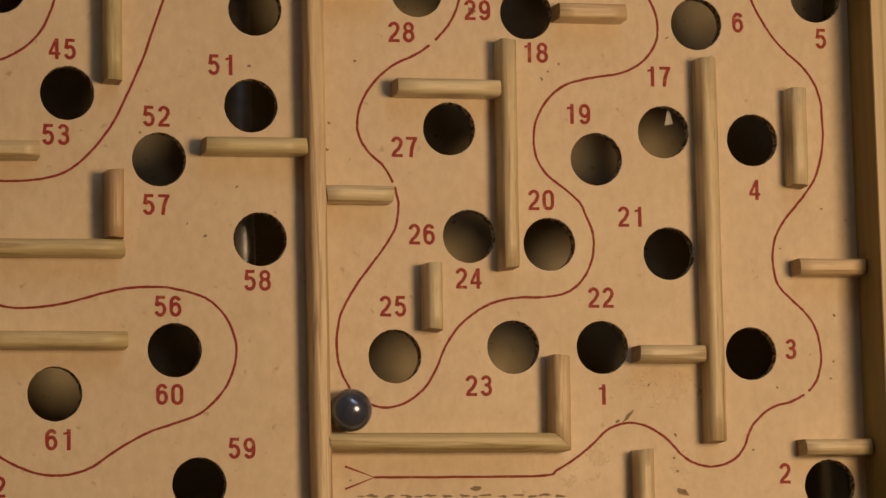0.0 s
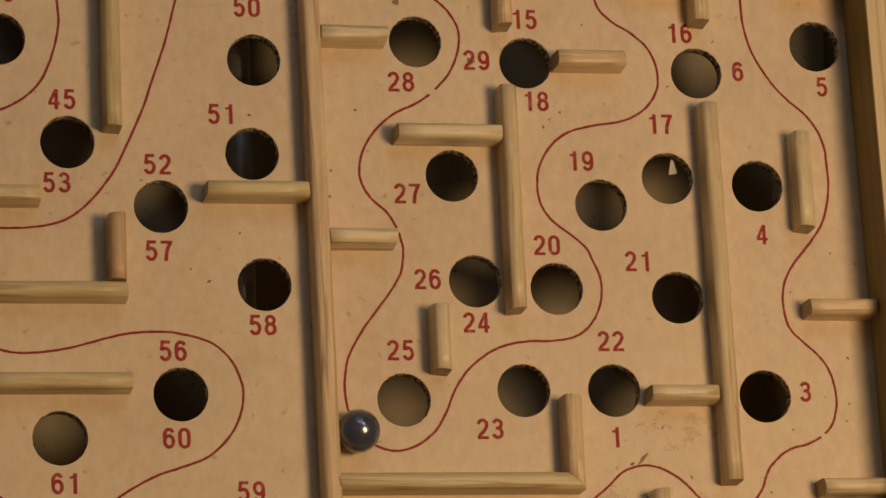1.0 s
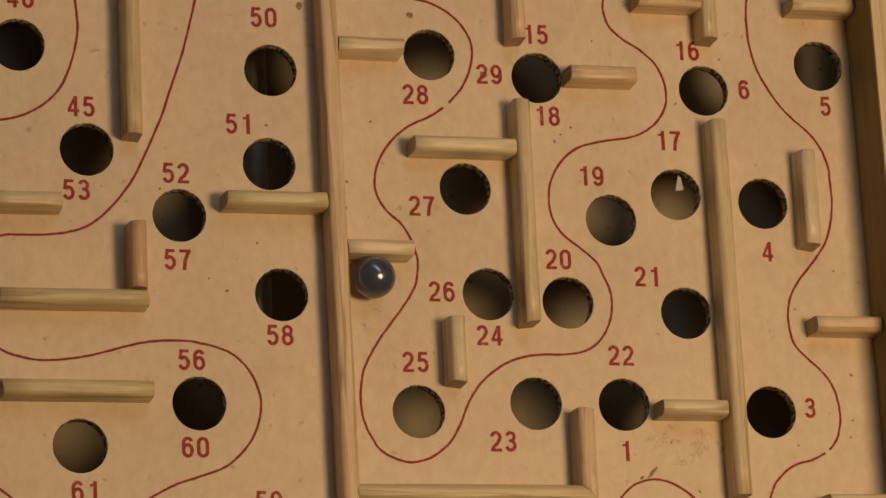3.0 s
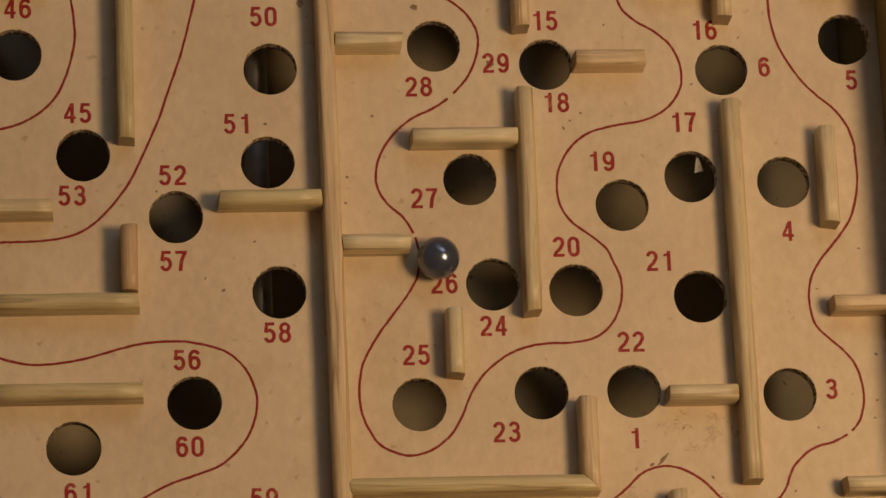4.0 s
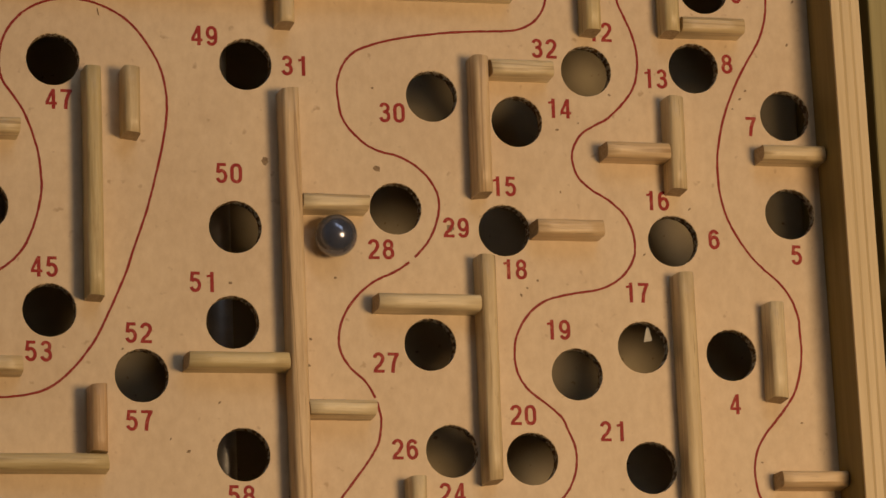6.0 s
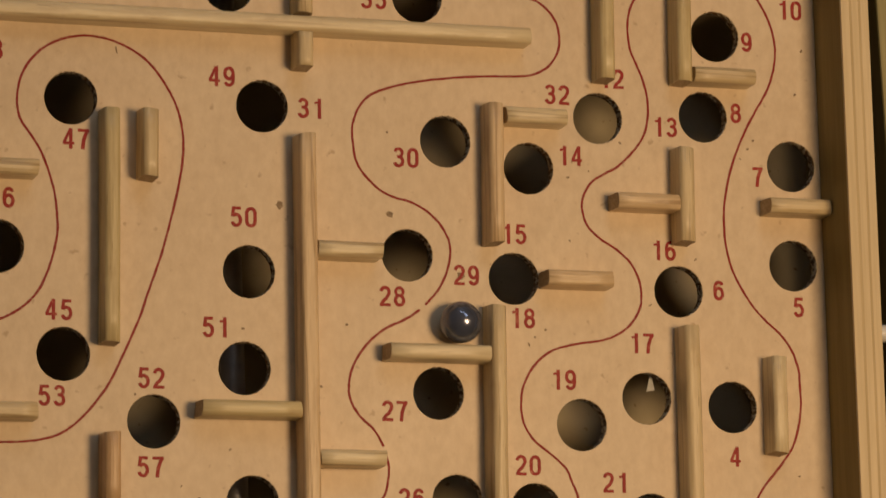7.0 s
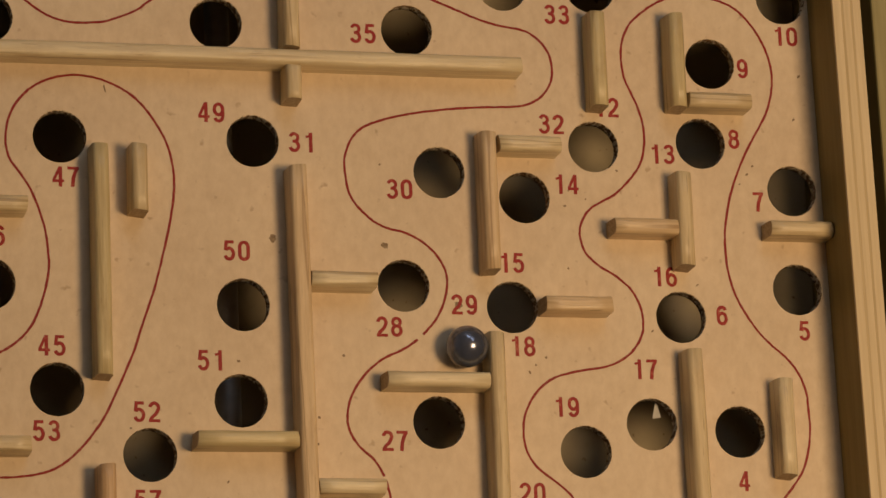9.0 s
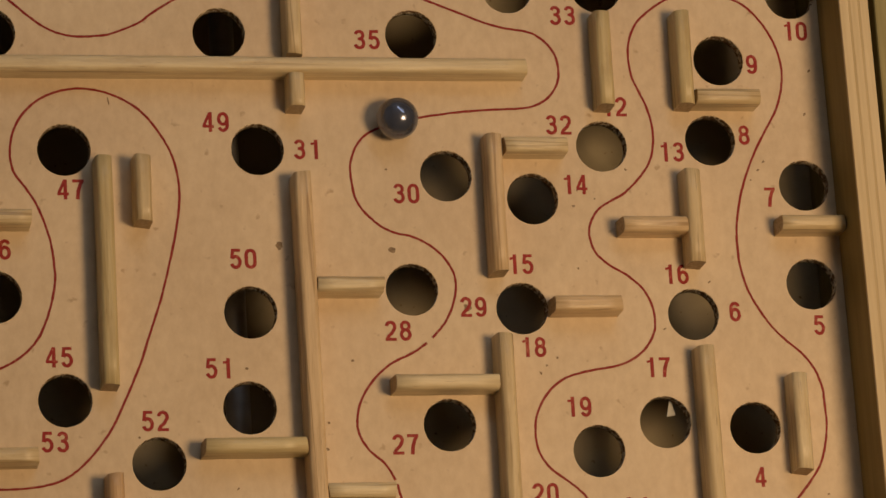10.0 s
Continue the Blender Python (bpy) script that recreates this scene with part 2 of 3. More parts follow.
def panel_mesh():
    """The board with its holes cut through."""
    data = bpy.data.curves.new("board_panel", "CURVE")
    data.dimensions, data.fill_mode, data.extrude = "2D", "BOTH", BOARD_T / 2 * MM

    def ring(points):
        s = data.splines.new("POLY")
        s.points.add(len(points) - 1)
        for p, (x, y) in zip(s.points, points):
            p.co = (x * MM, y * MM, 0, 1)
        s.use_cyclic_u = True

    ring([(LEFT - 1, NEAR - 1), (RIGHT + 4, NEAR - 1), (RIGHT + 1, FAR + 1), (LEFT - 1, FAR + 1)])
    rng = random.Random(4)
    for x, y in HOLES:
        a0 = rng.random()
        ring([(x + (HOLE_R + 0.04 * rng.uniform(-1, 1)) * math.cos(a0 + k * math.tau / 56), y + (HOLE_R + 0.04 * rng.uniform(-1, 1)) * math.sin(a0 + k * math.tau / 56)) for k in range(56)])
    mesh = curve_mesh("board_panel", data)
    bm = bmesh.new()
    bm.from_mesh(mesh)
    bmesh.ops.remove_doubles(bm, verts=bm.verts[:], dist=0.00001)
    bm.to_mesh(mesh)
    bm.free()
    mesh.transform(Matrix.Translation((0, 0, -BOARD_T / 2 * MM)))
    return mesh


def hole_edge_mesh():
    """The rough sawn inside of a hole, a thin collar."""
    bm, rng, n = bmesh.new(), random.Random(9), 56
    rings = []
    for z, base in ((-0.20, 7.62), (-0.25, 7.42), (-0.6, 7.38), (-1.3, 7.36), (-2.6, 7.34), (-4.1, 7.40), (-4.1, 7.62)):
        rings.append([bm.verts.new(Vector(((base + rng.uniform(-0.05, 0.05)) * math.cos(k * math.tau / n), (base + rng.uniform(-0.05, 0.05)) * math.sin(k * math.tau / n), z + rng.uniform(-0.05, 0.0))) * MM) for k in range(n)])
    for a, b in zip(rings, rings[1:]):
        for k in range(n):
            bm.faces.new((a[k], a[(k + 1) % n], b[(k + 1) % n], b[k])).smooth = True
    mesh = bpy.data.meshes.new("hole_edge")
    bmesh.ops.recalc_face_normals(bm, faces=bm.faces[:])
    for f in bm.faces:
        f.normal_flip()
    bm.to_mesh(mesh)
    bm.free()
    mesh.materials.append(EDGE)
    return mesh


mesh_part("board_panel", panel_mesh(), BOARD, board)
collar = hole_edge_mesh()
for n, (hx, hy) in enumerate(HOLES):
    edge = mesh_part("hole_edge", collar, EDGE, board, "dark scorched rough hole edge")
    edge.matrix_basis = pose(hx * MM, hy * MM, 0, 0, 0, n * 53)


# ---- glued wooden strips ----
STRIP_W, STRIP_H = 4.7, 8.7


# the wood's own tone, stick by stick
CREAM, TAN, OLIVE, PINK, RED = (1.04, 1.04, 1.0), (0.95, 0.91, 0.82), (0.87, 0.85, 0.70), (1.0, 0.90, 0.82), (0.84, 0.68, 0.57)
TONE = {
    100: OLIVE, 101: TAN, 102: PINK, 103: OLIVE, 104: OLIVE, 105: TAN, 106: TAN, 107: CREAM, 108: CREAM, 109: TAN, 110: RED, 111: TAN, 112: TAN,
    113: OLIVE, 141: PINK, 142: TAN, 143: OLIVE, 144: PINK, 200: CREAM, 201: CREAM, 202: PINK, 203: TAN, 204: PINK, 205: CREAM, 206: CREAM,
    207: OLIVE, 208: TAN, 209: TAN, 210: TAN, 211: CREAM, 212: OLIVE, 213: OLIVE, 214: PINK, 215: CREAM, 216: CREAM,
}


def strip(x0, x1, y, along="x", seed=0, width=STRIP_W, height=STRIP_H, mitre=(0, 0), lean=0.0):
    """A stick with rounded top edges from x0 to x1, centred on y; along 'y' it stands the other way round. mitre: slant of its two ends; lean: degrees out of square."""
    rng = random.Random(seed)
    w, h, r = width / 2, height + rng.uniform(-0.25, 0.15), rng.uniform(1.45, 1.95)
    section = [(-w, 0), (-w + 0.08, h - r)]
    section += [(-w + 0.08 + r * (1 - math.cos(a)), h - r + r * math.sin(a)) for a in (0.4, 0.8, 1.2, 1.57)]
    section += [(-y0, z0) for y0, z0 in reversed(section)]
    half = (x1 - x0) / 2
    bm, loops = bmesh.new(), []
    count = max(4, int(half / 4))
    stations = [-half, -half + 0.3] + [-half + 2 * half * k / count for k in range(1, count)] + [half - 0.3, half]
    skew = mitre[0] or rng.uniform(-0.3, 0.3), mitre[1] or rng.uniform(-0.3, 0.3)
    for n, x in enumerate(stations):
        tip = n in (0, len(stations) - 1)
        sway = 0.0 if tip else rng.uniform(-0.06, 0.06)
        cant = skew[0] if n < 2 else skew[1] if n > len(stations) - 3 else 0.0
        loop = []
        for a, z in section:
            push = 0.22 * math.copysign(1, x) if tip and z > 1 and not (mitre[0] or mitre[1]) else 0.0
            loop.append(bm.verts.new(Vector((x + cant * a / w - push, a * (0.97 if tip else 1.0) + sway, z - (0.15 if tip and z > 1 else 0) + (sway * 0.6 if z > 1 else 0))) * MM))
        loops.append(loop)
    for a, b in zip(loops, loops[1:]):
        for k in range(len(section) - 1):
            bm.faces.new((a[k], b[k], b[k + 1], a[k + 1])).smooth = True
    for end in (list(reversed(loops[0])), loops[-1]):
        bm.faces.new(end).material_index = 1
    bmesh.ops.recalc_face_normals(bm, faces=bm.faces[:])
    ob = part("wall_strip", bm, STRIP, board)
    ob.data.materials.append(END_GRAIN)
    ob.color = (*TONE[seed], 1)
    mid = (x0 + x1) / 2
    ob.matrix_basis = pose(mid * MM, y * MM, 0, 0, 0, 0) if along == "x" else pose(y * MM, mid * MM, 0, 0, 0, 90 + lean)
    return ob


# strips along y: right-hand edge, near end, far end
UPRIGHT = [
    (-94.3, -39.7, 25.4), (-83.6, 6.3, 25.6), (16.4, -8.2, 32.1), (50.2, 40.3, 68.5),
    (73.9, 40.7, 69.0), (73.7, -5.9, 21.8), (16.3, -90.0, -25.7), (100.9, -65.8, -37.7),
    (-5.7, -107.2, -88.4), (53.8, NEAR, -140.0), (-94.2, -82.7, -63.8), (-39.5, 54.5, 96.0),
    (-39.3, 39.4, 49.5), (-135.9, -18.7, 25.0),
]
# strips along x: left end, right end, far edge
LEVEL = [
    (-152.0, 25.1, 54.0), (17.0, 35.6, 31.0), (50.0, 69.2, 7.8), (96.8, 115.4, 8.2), (28.6, 48.5, -15.2),
    (-18.0, 11.8, -37.3), (-38.6, -19.4, -9.4), (-71.8, -43.2, -54.5), (-135.4, -116.8, 10.0), (-135.9, -116.9, -56.5),
    (74.3, 93.5, 45.6), (-38.4, -19.1, -67.5), (-134.7, -93.9, -83.0), (-134.4, -93.2, -108.0), (97.4, 115.4, -86.5),
    (98.0, 115.4, -137.4), (50.0, 69.5, -111.2),
]
# the right-hand side wall runs slightly askew
RIM_SLANT = 0.0140
for n, (right_edge, near, far) in enumerate(UPRIGHT):
    strip(near, far, right_edge - 2.25, "y", 100 + n)
# the long divider, the long fence and the mitred corner are of thicker stock
strip(NEAR, 20.8, -38.0 - 2.5, "y", 141, 5.0, lean=0.43)
strip(-138.2, -29.6, 74.8 - 2.45, "y", 142, 4.9, lean=0.45)
strip(-38.4, 30.2 - 2.5, -135.5 - 2.5, "x", 143, 5.0, mitre=(0, -2.5))
strip(-135.5 - 2.5, -114.1, 30.2 - 2.5, "y", 144, 5.0, mitre=(2.5, 0))
for n, (a, b, far_edge) in enumerate(LEVEL):
    strip(a, b if b < 115 else b + RIM_SLANT * (50 - far_edge), far_edge - 2.25, "x", 200 + n)


# ---- painted track and numbers ----
def smooth_line(points, per=6):
    out = []
    for k in range(len(points) - 1):
        p0, p1, p2, p3 = (Vector(points[min(max(k + d, 0), len(points) - 1)]) for d in (-1, 0, 1, 2))
        for j in range(per):
            u = j / per
            out.append(0.5 * (2 * p1 + (p2 - p0) * u + (2 * p0 - 5 * p1 + 4 * p2 - p3) * u * u + (3 * p1 - p0 - 3 * p2 + p3) * u**3))
    return out + [Vector(points[-1])]


def painted_line(points, width=0.75, seed=0, smooth=True):
    """A thin red line printed on the board, with the unsteady edge and the small gaps of worn ink."""
    pts = smooth_line(points) if smooth else [Vector(p) for p in points]
    rng, bm, last = random.Random(seed), bmesh.new(), None
    for k, p in enumerate(pts):
        d = (pts[min(k + 1, len(pts) - 1)] - pts[max(k - 1, 0)]).normalized()
        side = Vector((-d.y, d.x)) * width / 2
        a, b = p + side * rng.uniform(0.75, 1.15), p - side * rng.uniform(0.75, 1.15)
        now = [bm.verts.new(Vector((q.x, q.y, 0.04)) * MM) for q in (a, b)]
        worn = min((p - Vector(g)).length for g in WORN_GAPS) < 0.5
        if last and not worn:
            bm.faces.new((last[0], last[1], now[1], now[0]))
        last = None if worn else now
    bmesh.ops.delete(bm, geom=[v for v in bm.verts if not v.link_faces], context="VERTS")
    return part("painted_line", bm, LINE_INK, board, "thin red-brown printed guide line")


FORK = [(-32.4, -144.3), (-24.2, -147.4), (-32.5, -150.6)]
TRACK_START = [(-24.2, -147.4), (-2.2, -147.4), (23.6, -147.1), (27.7, -145.6), (33.5, -142.1), (38.2, -138.4), (42.2, -134.6), (45.4,
    -133.1), (49.3, -132.4), (53.2, -133.1), (57.1, -135.0), (60.6, -137.7), (63.7, -141.1), (67.2, -143.5), (71.9, -144.7), (76.3, -144.1),
    (79.9, -142.3), (82.4, -139.2), (83.7, -135.8), (85.3, -132.8), (89.0, -129.3), (92.2, -127.6), (96.7, -126.4), (101.2, -124.0), (104.0,
    -120.9), (105.4, -117.0), (105.8, -113.2), (105.2, -108.6), (103.7, -104.4), (101.0, -100.8), (97.4, -97.5), (94.3, -94.4), (92.8, -91.4),
    (92.1, -85.4), (93.0, -80.0), (95.5, -75.4), (98.9, -71.3), (102.3, -67.2), (105.3, -62.6), (107.1, -57.1), (108.0, -50.7), (107.7, -43.4)]
TRACK_RIGHT = [(107.7, -41.5), (105.9, -35.8), (102.5, -30.9), (98.1, -27.1), (94.2, -23.1), (90.4, -17.5), (87.6, -11.8), (86.0, -5.6),
    (85.5, 1.1), (85.8, 6.9), (86.9, 12.9), (88.1, 17.4), (90.7, 24.2), (93.6, 30.2), (96.5, 35.2), (99.9, 40.9), (101.9, 46.3), (102.8, 51.6),
    (102.5, 56.8), (100.7, 62.4), (97.8, 67.6), (94.0, 72.0), (90.2, 74.4), (85.6, 75.9), (78.8, 76.9), (71.9, 75.5), (67.6, 73.4), (63.6,
    70.6), (60.0, 67.1), (57.8, 62.5), (57.0, 57.6), (57.6, 51.3)]
TRACK_INNER = [(59.7, 46.2), (61.5, 41.8), (62.7, 36.6), (62.7, 31.4), (61.4, 26.2), (58.5, 21.7), (53.4, 16.7), (48.7, 14.0), (45.0, 11.5),
    (42.6, 7.6), (42.1, 3.8), (43.6, -1.0), (47.5, -4.7), (52.3, -7.6), (56.7, -11.6), (59.0, -16.3), (59.6, -21.0), (58.7, -25.3), (55.1,
    -30.1), (49.0, -33.5), (41.6, -34.9)]
TRACK_MIDDLE = [(37.4, -35.7), (31.9, -37.5), (27.3, -41.2), (24.0, -46.5), (22.8, -52.3), (23.5, -58.0), (26.4, -62.8), (31.3, -66.6),
    (35.8, -70.6), (37.4, -74.0), (39.3, -78.6), (39.6, -83.3), (38.7, -87.6), (36.2, -92.3), (31.7, -95.9), (24.9, -97.3), (18.5, -97.4),
    (12.9, -98.2), (7.7, -100.1), (3.3, -103.0), (-0.7, -106.9), (-3.9, -111.9), (-6.4, -117.7), (-9.6, -122.7), (-14.4, -126.5), (-19.5,
    -128.1), (-23.8, -127.7), (-28.7, -125.3), (-31.1, -122.3), (-33.4, -117.4), (-34.3, -111.6), (-33.8, -105.5), (-32.4, -100.9), (-28.8,
    -94.7), (-24.8, -89.3), (-21.2, -84.7), (-18.4, -80.4)]
TRACK_TURN = [(-17.0, -77.4), (-16.3, -72.2), (-16.9, -68.7), (-17.8, -65.6), (-20.6, -60.9), (-24.5, -57.4), (-27.1, -53.1), (-27.7,
    -48.8), (-26.5, -43.5), (-22.9, -37.7)]
TRACK_FAR = [(-17.4, -32.8), (-11.3, -29.8), (-6.8, -26.8), (-2.1, -22.1), (0.5, -17.8), (2.0, -13.5), (2.4, -9.1), (1.4, -5.4), (-1.3,
    -1.4), (-5.1, 1.7), (-9.5, 3.8), (-13.8, 4.8), (-17.7, 6.5), (-20.9, 9.1), (-23.6, 12.2), (-25.4, 16.2), (-26.1, 23.4), (-25.4, 27.1),
    (-23.3, 31.3), (-19.8, 34.3), (-13.4, 36.7), (-6.4, 38.4), (2.7, 39.8), (12.6, 40.8), (24.0, 41.4), (29.0, 42.5), (33.0, 45.1), (35.5,
    49.0), (36.1, 53.2), (35.2, 57.7), (32.4, 61.5), (28.2, 64.1), (21.1, 65.3), (14.7, 67.0), (7.7, 69.8), (0.7, 72.5), (-7.6, 75.9)]
LOOP_NEAR = [(-139.6, -69.9), (-143.0, -75.4), (-144.4, -81.9), (-143.2, -87.6), (-140.0, -92.0), (-136.6, -95.8), (-132.4, -98.9), (-127.0,
    -100.6), (-122.8, -101.2), (-117.1, -101.0), (-110.7, -100.1), (-104.2, -98.5), (-98.5, -96.9), (-92.8, -95.7), (-85.6, -95.2), (-79.8,
    -95.6), (-71.8, -97.7), (-67.5, -100.6), (-64.3, -104.9), (-62.5, -110.3), (-62.6, -115.3), (-64.5, -121.0), (-67.8, -125.7), (-72.9,
    -130.0), (-80.1, -132.7), (-85.9, -134.6), (-92.3, -137.8), (-97.4, -141.0), (-102.4, -144.4), (-107.4, -146.1), (-112.0, -146.6), (-117.3,
    -146.0), (-122.9, -143.9), (-127.2, -141.5), (-135.9, -135.2)]
LOOP_FAR = [(-123.0, 74.1), (-115.3, 67.4), (-111.3, 64.5), (-107.0, 62.5), (-102.7, 61.7), (-98.4, 61.7), (-93.3, 62.3), (-88.2, 64.1),
    (-83.8, 66.2), (-80.2, 69.0), (-70.4, 75.1)]
LOOP_LEFT = [(-151.0, -30.0), (-145.8, -33.0), (-139.5, -34.7), (-133.6, -34.9), (-127.4, -33.6), (-123.2, -31.8), (-119.0, -28.9), (-115.5,
    -25.0), (-113.1, -20.1), (-111.3, -14.4), (-110.2, -8.1), (-110.4, -3.7), (-111.0, 1.7), (-112.7, 8.0), (-115.0, 13.6), (-117.6, 17.9),
    (-120.6, 22.1), (-121.6, 26.8), (-121.1, 32.2), (-119.2, 37.0), (-115.8, 41.2), (-111.1, 44.4), (-105.7, 46.1), (-101.0, 46.5), (-95.6,
    45.7), (-90.2, 43.6), (-84.8, 40.0), (-80.5, 34.7)]
LOOP_RETURN = [(-77.1, 28.7), (-75.4, 23.0), (-74.8, 16.9), (-75.3, 10.8), (-76.7, 3.3), (-79.1, -6.6), (-81.3, -14.4), (-84.3, -22.9),
    (-87.5, -32.1), (-92.2, -42.7), (-96.1, -50.4), (-101.1, -57.1), (-105.3, -61.3), (-109.5, -64.1), (-114.4, -65.7), (-120.6, -66.5),
    (-127.5, -66.7), (-132.1, -67.0)]
WORN_GAPS = [(-6.1, -26.2), (101.2, -124.2), (-18.9, -61.5), (-17.5, -66.1)]
painted_line(FORK, 0.6, 1, False)
painted_line(TRACK_START + TRACK_RIGHT + TRACK_INNER + TRACK_MIDDLE + TRACK_TURN + TRACK_FAR, 0.72, 10)
for n, track in enumerate((LOOP_FAR, LOOP_LEFT + LOOP_RETURN + LOOP_NEAR)):
    painted_line(track, 0.72, 20 + n)


DIGITS = {}


def arc(cx, cy, rx, ry, a0, a1, steps=14):
    return [(cx + rx * math.cos(radians(a0 + (a1 - a0) * k / steps)), cy + ry * math.sin(radians(a0 + (a1 - a0) * k / steps))) for k in range(steps + 1)]


def digit_strokes(d):
    """The pen strokes of a narrow bold digit 3.1 mm wide and 5.5 mm high: centre line and width."""
    six = [(arc(0, -0.85, 1.10, 1.48, 0, 360, 26), 0.86), (arc(0.02, 0.95, 1.10, 1.38, 25, 180) + [(-1.10, 0.2), (-1.10, -0.85)], 0.86)]
    return {
        "0": [(arc(0, 1.05, 1.12, 1.28, 0, 180) + arc(0, -1.05, 1.12, 1.28, 180, 360) + [(1.12, 1.05)], 0.88)],
        "1": [([(0.50, 2.75), (0.50, -2.75)], 0.92), ([(0.45, 2.25), (0.15, 1.72), (-0.85, 1.50)], 0.62)],
        "2": [(arc(0, 1.10, 1.10, 1.25, 172, -25) + [(0.35, -0.55), (-0.65, -1.50), (-1.02, -2.35)], 0.86), ([(-1.45, -2.36), (1.50, -2.36)], 0.78)],
        "3": [(arc(-0.02, 1.27, 1.02, 1.08, 165, -90), 0.82), ([(-0.45, 0.22), (-0.02, 0.22)], 0.70), (arc(-0.02, -1.05, 1.13, 1.28, 90, -165), 0.86)],
        "4": [([(0.55, 2.75), (0.55, -2.75)], 0.86), ([(0.40, 2.45), (-1.18, -0.95)], 0.70), ([(-1.50, -1.22), (1.50, -1.22)], 0.74)],
        "5": [([(-1.15, 2.36), (1.25, 2.36)], 0.78), ([(-0.72, 2.35), (-1.00, 0.05)], 0.78), (arc(-0.02, -0.85, 1.13, 1.50, 140, -160, 18), 0.86)],
        "6": six,
        "7": [([(-1.50, 2.36), (1.50, 2.36)], 0.78), ([(1.10, 2.36), (0.55, 1.30), (0.02, -0.35), (-0.25, -2.75)], 0.88)],
        "8": [(arc(0, 1.28, 1.00, 1.07, 0, 360, 24), 0.80), (arc(0, -1.05, 1.12, 1.30, 0, 360, 24), 0.86)],
        "9": [([(-x, -y) for x, y in line], w) for line, w in six],
    }[d]


def digit_mesh(d):
    """One digit as flat print with slightly ragged edges."""
    if d in DIGITS:
        return DIGITS[d]
    bm, rng = bmesh.new(), random.Random(ord(d))
    for level, (line, width) in enumerate(digit_strokes(d)):
        pts, last = [Vector(p) for p in line], None
        closed = (pts[0] - pts[-1]).length < 0.01
        for k, p in enumerate(pts):
            before = pts[k - 1] if k else (pts[-2] if closed else p)
            after = pts[k + 1] if k < len(pts) - 1 else (pts[1] if closed else p)
            way = (after - before).normalized()
            side = Vector((-way.y, way.x)) * width * 0.54
            a, b = p + side * rng.uniform(0.93, 1.05), p - side * rng.uniform(0.93, 1.05)
            now = [bm.verts.new(Vector((q.x, q.y, 0.012 * level)) * MM) for q in (a, b)]
            if last:
                bm.faces.new((last[0], last[1], now[1], now[0]))
            last = now
    mesh = bpy.data.meshes.new("digit")
    bmesh.ops.recalc_face_normals(bm, faces=bm.faces[:])
    for f in bm.faces:
        if f.normal.z < 0:
            f.normal_flip()
    bm.to_mesh(mesh)
    bm.free()
    mesh.materials.append(INK)
    DIGITS[d] = mesh
    return mesh


def number(text, x, y):
    bm = bmesh.new()
    for n, d in enumerate(text):
        piece = digit_mesh(d).copy()
        piece.transform(Matrix.Translation(((n - (len(text) - 1) / 2) * 4.2 * MM, 0, 0)) @ Matrix.Diagonal((1.07, 1.04, 1, 1)))
        bm.from_mesh(piece)
        bpy.data.meshes.remove(piece)
    ob = part("number", bm, INK, board, "red printed number " + text)
    ob.matrix_basis = pose(x * MM, y * MM, 0.05 * MM, 0, 0, 0)


for text, x, y in NUMBERS:
    number(text, x, y)


# ---- stains, specks and dried glue ----
def blot(x, y, long, wide, turn, seed, material=STAIN, label="small brown speck on the board"):
    """A thin uneven patch lying on the board."""
    rng, bm = random.Random(seed), bmesh.new()
    n = 14
    ring = [bm.verts.new(Vector((long / 2 * rng.uniform(0.6, 1.1) * math.cos(k * math.tau / n), wide / 2 * rng.uniform(0.6, 1.1) * math.sin(k * math.tau / n), 0)) * MM) for k in range(n)]
    top = bm.verts.new((0, 0, 0.03 * MM))
    for k in range(n):
        bm.faces.new((ring[k], ring[(k + 1) % n], top)).smooth = True
    ob = part("stain", bm, material, board, label)
    ob.matrix_basis = pose(x * MM, y * MM, 0.02 * MM, 0, 0, turn)


